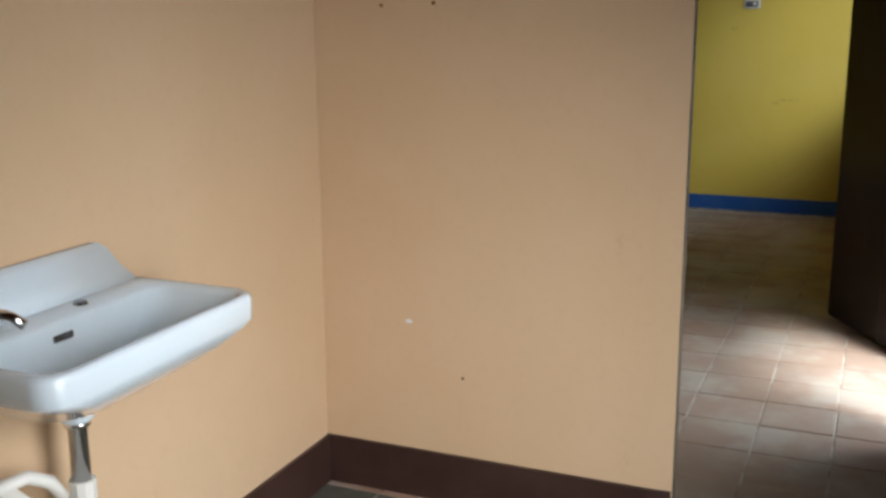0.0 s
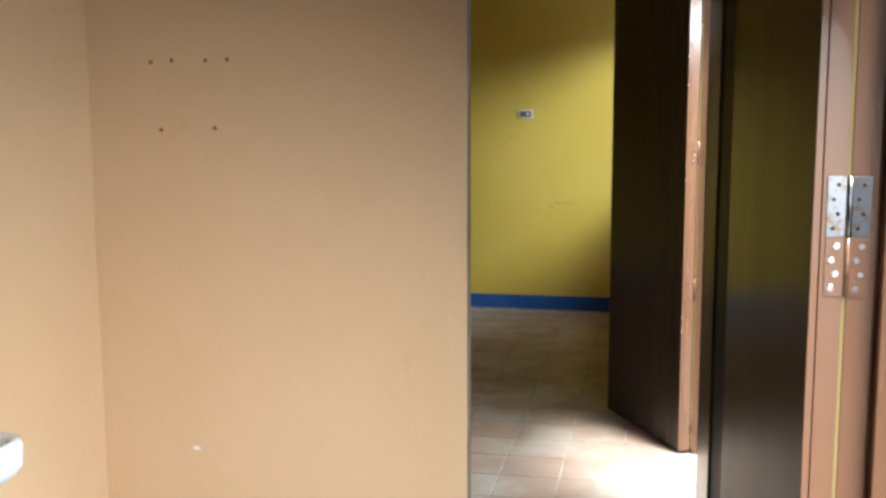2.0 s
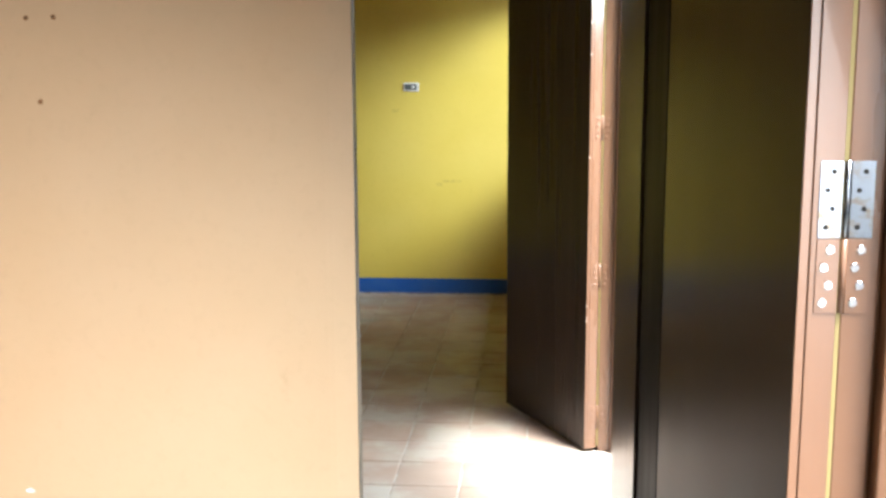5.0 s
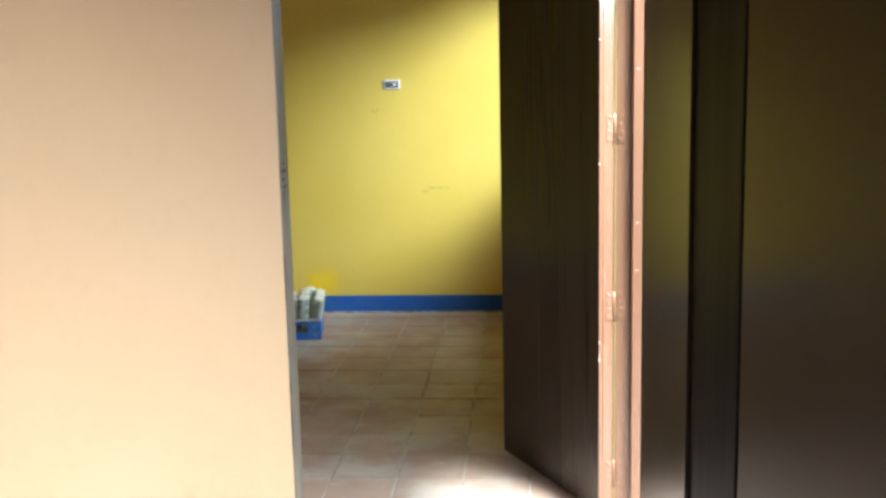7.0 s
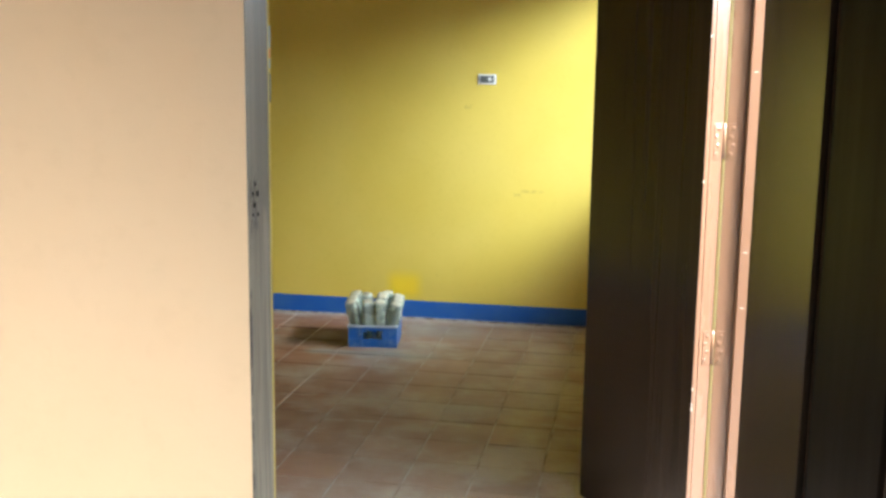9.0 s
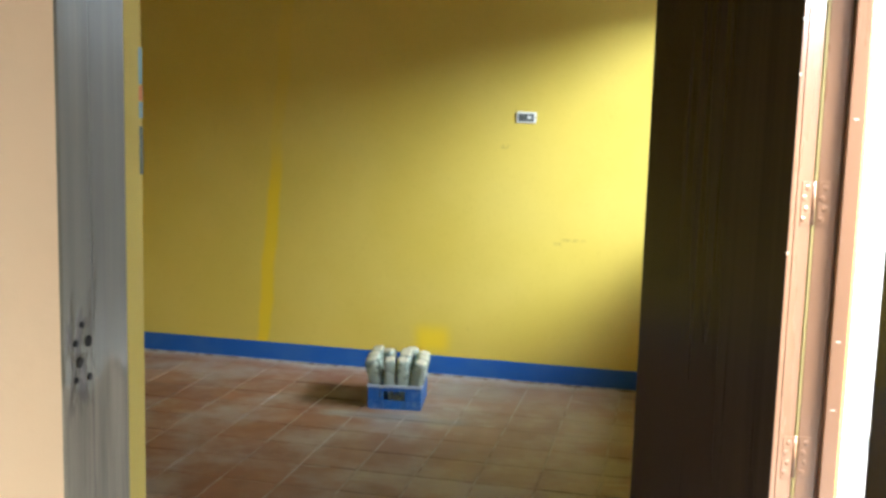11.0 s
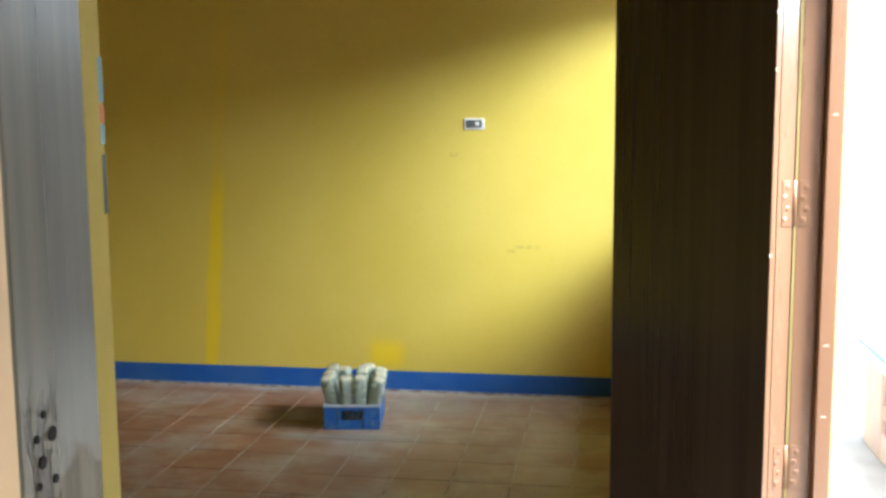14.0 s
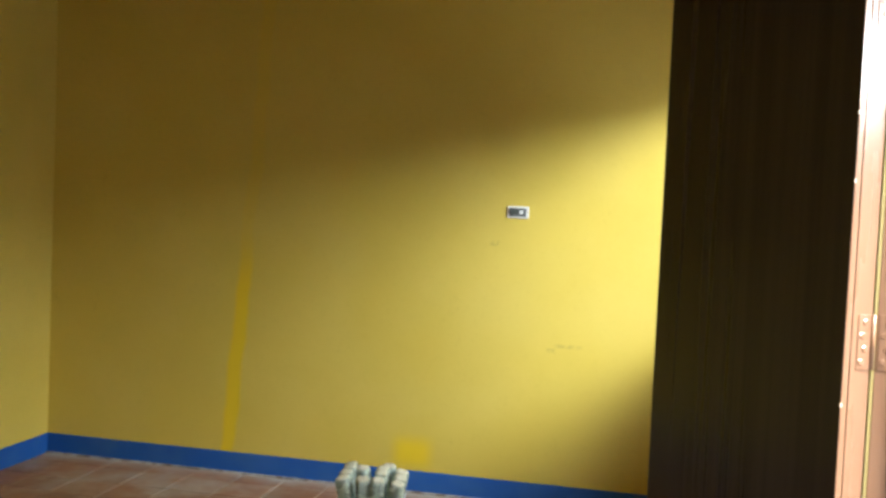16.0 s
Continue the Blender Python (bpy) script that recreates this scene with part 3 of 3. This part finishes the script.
def washbasin():
    """Wall-hung basin: apron, hollowed bowl, ledge and upstand, tap, waste and trap. The wall lies at x = 0, the middle at y = 0."""
    ob = thing("washbasin", "white ceramic wall-hung washbasin with chrome waste pipe", "sink", pose(LEFT_A, 0.392, -0.05))
    d, w = 0.345, 0.60
    c = d / 2 + 0.001

    def front(ring):
        """Bow the front edge slightly."""
        return [(x + (0.022 * (1 - (y / (w / 2)) ** 2) if x > c else 0.0), y, z) for x, y, z in ring]

    rings = [rounded(0.11, 0.0, 0.055, 0.06, 0.05, 0.735), rounded(0.13, 0.0, 0.11, 0.16, 0.09, 0.775),
             front(rounded(c - 0.012, 0, d / 2 - 0.02, w / 2 - 0.06, 0.07, 0.835)), front(rounded(c, 0, d / 2 - 0.004, w / 2 - 0.012, 0.05, 0.862)),
             front(rounded(c, 0, d / 2, w / 2, 0.042, 0.872)), front(rounded(c, 0, d / 2, w / 2, 0.042, 0.914)),
             front(rounded(c, 0, d / 2 - 0.003, w / 2 - 0.003, 0.042, 0.922)), front(rounded(c, 0, d / 2 - 0.010, w / 2 - 0.010, 0.04, 0.926)),
             front(rounded(c + 0.044, 0, d / 2 - 0.062, w / 2 - 0.026, 0.045, 0.924)), front(rounded(c + 0.044, 0, d / 2 - 0.067, w / 2 - 0.031, 0.045, 0.912)),
             front(rounded(c + 0.042, 0, d / 2 - 0.080, w / 2 - 0.060, 0.055, 0.855)), rounded(c + 0.034, 0, d / 2 - 0.108, w / 2 - 0.12, 0.05, 0.808),
             rounded(c + 0.02, 0, 0.035, 0.05, 0.03, 0.796)]
    bowl = part("bowl", loft(rings), ceramic, ob, smooth=True)
    up = [[(0.002, -w / 2 + 0.03, 0.92), (0.045, -w / 2 + 0.03, 0.92), (0.045, w / 2 - 0.005, 0.92), (0.002, w / 2 - 0.005, 0.92)],
          [(0.002, -w / 2 + 0.05, 0.965), (0.030, -w / 2 + 0.05, 0.965), (0.030, w / 2 - 0.045, 0.965), (0.002, w / 2 - 0.045, 0.965)],
          [(0.002, -w / 2 + 0.06, 1.005), (0.026, -w / 2 + 0.06, 1.005), (0.026, w / 2 - 0.075, 1.005), (0.002, w / 2 - 0.075, 1.005)],
          [(0.002, -w / 2 + 0.075, 1.020), (0.018, -w / 2 + 0.075, 1.020), (0.018, w / 2 - 0.095, 1.020), (0.002, w / 2 - 0.095, 1.020)]]
    ubm = loft(up)
    bmesh.ops.bevel(ubm, geom=[e for e in ubm.edges if abs(e.verts[0].co.z - e.verts[1].co.z) > 0.005], offset=0.008, segments=3, affect="EDGES")
    part("upstand", ubm, ceramic, ob, smooth=True)
    part("overflow", box(0.118, 0.124, -0.05, 0.0, 0.884, 0.898, 0.002), steel, bowl, "dark overflow slot")
    part("tap_hole_cover", tube([(0.075, 0.075, 0.924), (0.075, 0.075, 0.930)], [0.016, 0.012], 16), steel, ob)
    tap = part("tap", tube([(0.065, -0.155, 0.924), (0.065, -0.155, 0.955), (0.08, -0.150, 0.966), (0.115, -0.138, 0.958), (0.135, -0.130, 0.945)],
                           [0.018, 0.016, 0.015, 0.012, 0.011], 16), chrome, ob, "chrome pillar tap", smooth=True)
    part("tap_handle", tube([(0.065, -0.155, 0.960), (0.065, -0.155, 0.995)], [0.012, 0.022], 16), chrome, tap, smooth=True)
    part("waste_boss", tube([(0.11, 0, 0.745), (0.11, 0, 0.715), (0.11, 0, 0.708)], [0.038, 0.034, 0.026], 24), ceramic, ob, smooth=True)
    part("waste_pipe", tube([(0.11, 0, 0.712), (0.11, 0, 0.70), (0.11, 0, 0.699), (0.11, 0, 0.57)], [0.026, 0.026, 0.019, 0.019], 24), chrome, ob,
         "chrome waste pipe", smooth=True)
    part("trap_nut", tube([(0.11, 0, 0.585), (0.11, 0, 0.54)], 0.027, 10), pvc, ob)
    arc = [(0.11, 0 - 0.06 * (1 - math.cos(a)), 0.54 - 0.06 * math.sin(a)) for a in (math.pi * k / 8 for k in range(9))]
    trap = part("trap", tube(arc + [(0.09, -0.125, 0.575), (0.06, -0.14, 0.60), (0.003, -0.145, 0.61)], 0.020, 14), pvc, ob, "white plastic trap", smooth=True)
    hose = [(0.085, -0.03, 0.555), (0.085, -0.06, 0.60), (0.07, -0.10, 0.625), (0.05, -0.15, 0.62), (0.02, -0.19, 0.58), (0.003, -0.20, 0.56)]
    part("hose", tube(hose, 0.014, 12), pvc, trap, smooth=True)
    return ob


washbasin()


def wall_plug(x, z):
    """Screw plug with a ragged rusty rim in the peach wall."""
    ob = thing("wall_plug", "small rusty screw plug stuck in the peach wall", "screw hole", pose(x, PART_Y0, z), "screw plugs in the wall")
    bm = tube([(0, 0.004, 0), (0, -0.0012, 0), (0, -0.002, 0)], [0.0065, 0.0062, 0.003], 9)
    for v in bm.verts:
        v.co += Vector((random.uniform(-0.0012, 0.0012), 0, random.uniform(-0.0016, 0.0012)))
    part("rim", bm, rust, ob)
    part("hole", tube([(0, -0.0016, 0), (0, -0.0028, 0.0005)], 0.0022, 8), dark_hole, ob)
    return ob


for px, pz in ((-1.557, 1.646), (-1.496, 1.650), (-1.396, 1.649), (-1.334, 1.650), (-1.534, 1.461), (-1.375, 1.466)):
    wall_plug(px, pz)


def fleck(name, x, z, w, h, mat, label):
    """A small uneven chip or spot on the peach wall."""
    bm = bmesh.new()
    n = 11
    top = [bm.verts.new((x + w * (0.8 + 0.4 * random.random()) * math.cos(math.tau * k / n), PART_Y0 - 0.0012,
                         z + h * (0.7 + 0.5 * random.random()) * math.sin(math.tau * k / n))) for k in range(n)]
    low = [bm.verts.new((v.co.x, PART_Y0 + 0.001, v.co.z)) for v in top]
    bm.faces.new(top)
    for k in range(n):
        bm.faces.new((top[k], low[k], low[(k + 1) % n], top[(k + 1) % n]))
    bmesh.ops.recalc_face_normals(bm, faces=bm.faces)
    return tagged(part(name, bm, mat), label, "wall mark")


fleck("pale_fleck", -1.464, 0.552, 0.012, 0.006, chalk, "small white chip in the peach wall paint")
fleck("nail_hole", -1.292, 0.397, 0.004, 0.004, dark_hole, "small dark nail hole in the peach wall")


# ---- yellow room ----
def switch_plate():
    ob = thing("switch_plate", "white wall switch plate with a grey insert", "light switch", pose(-1.132, FAR_B, 1.494) @ Matrix.Scale(1.14, 4))
    part("surround", box(-0.0485, 0.0485, -0.007, 0.0, -0.027, 0.027, 0.003), plate_white, ob)
    ins = part("insert", box(-0.038, 0.036, -0.010, -0.006, -0.018, 0.018, 0.0015), plate_grey, ob, "dark grey insert")
    part("rocker", box(0.006, 0.024, -0.014, -0.0095, -0.008, 0.009, 0.002), plate_white, ins)
    part("rocker", box(-0.030, -0.008, -0.0125, -0.0095, -0.011, 0.011, 0.002), plate_grey, ins)
    for x in (-0.0435, 0.0435):
        part("screw", tube([(x, -0.0068, 0), (x, -0.0082, 0)], 0.0028, 8), steel, ob)
    return ob


switch_plate()


CRATE_AT = pose(-1.644, 5.879, 0, 0, 0, 8)


def crate():
    """Shallow plastic bottle crate with hand-holds, ribs and a rim."""
    ob = thing("crate", "shallow blue plastic bottle crate standing on the tiles", "crate", CRATE_AT)
    w, d, h, t = 0.274, 0.30, 0.125, 0.008
    part("base", box(-w / 2 + t, w / 2 - t, t, d - t, 0.006, 0.014, 0.001), crate_blue, ob)
    for y0, y1 in ((0, t), (d - t, d)):
        wall = part("side", box(-w / 2, w / 2, y0, y1, 0.0, 0.046, 0.0015), crate_blue, ob)
        box_bm = box(-w / 2, -w / 2 + 0.065, y0, y1, 0.047, 0.112, 0.0015)
        part("side_post", box_bm, crate_blue, wall)
        part("side_post", box(w / 2 - 0.065, w / 2, y0, y1, 0.047, 0.112, 0.0015), crate_blue, wall)
        part("grip", box(-w / 2 + 0.066, w / 2 - 0.066, y0, y1, 0.094, 0.112, 0.0015), crate_blue, wall)
    for x0, x1 in ((-w / 2, -w / 2 + t), (w / 2 - t, w / 2)):
        part("side", box(x0, x1, t + 0.0005, d - t - 0.0005, 0.0, 0.112, 0.0015), crate_blue, ob)
    for x in (-0.062, 0.062):
        part("rib", box(x - 0.007, x + 0.007, -0.006, -0.0005, 0.004, 0.11, 0.002), crate_blue, ob)
    for a in ((-w / 2 - 0.005, w / 2 + 0.005, -0.006, t + 0.002), (-w / 2 - 0.005, w / 2 + 0.005, d - t - 0.002, d + 0.006)):
        part("rim", box(*a, 0.113, h, 0.003), crate_rim, ob, "dusty worn rim")
    for a in ((-w / 2 - 0.005, -w / 2 + t + 0.002, t + 0.003, d - t - 0.003), (w / 2 - t - 0.002, w / 2 + 0.005, t + 0.003, d - t - 0.003)):
        part("rim", box(*a, 0.113, h, 0.003), crate_rim, ob, "dusty worn rim")
    return ob


crate_ob = crate()


def bottle():
    """An upturned square bottle: neck down, dented body, flat dimpled bottom on top."""
    ob = thing("bottle", "dusty clear bottle standing upside down in the blue crate", "bottle", group="bottles in the crate")
    rows = ((0.0, 0.013, 1.0), (0.03, 0.013, 1.0), (0.05, 0.020, 0.9), (0.075, 0.0315, 0.55), (0.10, 0.0335, 0.5), (0.13, 0.0325, 0.5), (0.16, 0.0335, 0.5),
            (0.205, 0.0335, 0.5), (0.216, 0.031, 0.55), (0.220, 0.0245, 0.6), (0.217, 0.014, 0.8))
    rings = [[(r * math.copysign(abs(math.cos(a)) ** e, math.cos(a)), r * math.copysign(abs(math.sin(a)) ** e, math.sin(a)), z)
              for a in (math.tau * k / 24 for k in range(24))] for z, r, e in rows]
    body = part("body", loft(rings), bottle_clear, ob, smooth=True)
    cap = [[(r * math.copysign(abs(math.cos(a)) ** 0.55, math.cos(a)), r * math.copysign(abs(math.sin(a)) ** 0.55, math.sin(a)), z)
            for a in (math.tau * k / 20 for k in range(20))] for r, z in ((0.028, 0.2185), (0.0265, 0.2222), (0.012, 0.2205))]
    part("bottom", loft(cap), bottle_base, body, "dusty cream bottle bottom", smooth=True)
    return ob


first = bottle()
spots = [(-0.095, 0.055, 0.03), (-0.03, 0.048, 0.022), (0.032, 0.05, 0.03), (0.098, 0.05, -0.03), (-0.1, 0.12, 0.05), (0.035, 0.125, 0.055), (0.1, 0.12, 0.045),
         (-0.098, 0.19, 0.06), (-0.04, 0.2, 0.05), (0.04, 0.195, 0.062), (0.098, 0.19, 0.05), (-0.09, 0.255, 0.05), (0.05, 0.26, 0.05)]
for k, (bx, by, lift) in enumerate(spots):
    m = CRATE_AT @ pose(bx * 0.92, 0.022 + by * 0.93, 0.035 + max(0.0, lift) * 0.3, 14 - 45 * (by - 0.05) + random.uniform(-3, 3), 105 * bx + random.uniform(-4, 4), 0) @ pose(0, 0, 0, 0, 0, random.uniform(-20, 20))
    if k == 0:
        first.matrix_basis = m
    else:
        copy_thing(first, m)


def sticker():
    ob = thing("sticker", "small faded blue and orange sticker on the yellow doorway edge", "sticker")
    x = DOOR_L - 0.0255
    for z0, z1, mat in ((1.527, 1.554, sticker_a), (1.515, 1.526, sticker_b), (1.502, 1.514, sticker_a), (1.460, 1.496, sticker_c)):
        part("field", box(x, x + 0.0012, PART_Y1 - 0.010, PART_Y1 - 0.001, z0, z1, 0.0003), mat, ob)
    return ob


sticker()

# ---- floor tiles ----
TX, TY, X0, Y0 = 0.2535, 0.2475, -1.809, 5.235


def tile_mesh(w, d):
    bm = box(-w / 2, w / 2, -d / 2, d / 2, -0.012, 0.0)
    top = [e for e in bm.edges if all(v.co.z > -0.001 for v in e.verts)]
    bmesh.ops.bevel(bm, geom=top, offset=0.002, segments=1, affect="EDGES")
    me = bpy.data.meshes.new("tile")
    bm.to_mesh(me)
    bm.free()
    me.materials.append(tile_clay)
    return me


tile_me = tile_mesh(TX - 0.008, TY - 0.008)
cols = range(math.floor((LEFT_B - X0) / TX), math.ceil((0.14 - X0) / TX))
rest = bmesh.new()
for cx in cols:
    for cy_ in range(math.floor((BACK_A - Y0) / TY), math.ceil((FAR_B - Y0) / TY)):
        x, y = X0 + TX * (cx + 0.5), Y0 + TY * (cy_ + 0.5)
        if x - TX / 2 < LEFT_B - 0.15 or x + TX / 2 > 0.2 or y + TY / 2 > FAR_B + 0.19:
            continue
        if y < PART_Y1 and x < LEFT_A - 0.2:
            continue
        tilt = (random.uniform(-0.12, 0.12), random.uniform(-0.12, 0.12), random.uniform(-0.3, 0.3))
        m = pose(x, y, random.uniform(-0.0012, 0.0008), *tilt)
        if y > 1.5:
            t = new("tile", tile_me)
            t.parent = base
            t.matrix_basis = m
        else:
            box(-TX / 2 + 0.0045, TX / 2 - 0.0045, -TY / 2 + 0.0045, TY / 2 - 0.0045, -0.012, 0.0, bm=rest, m=m)
tagged(part("tiles", rest, cement, base, "dull grey-green cement tiles"), kind="stuff")
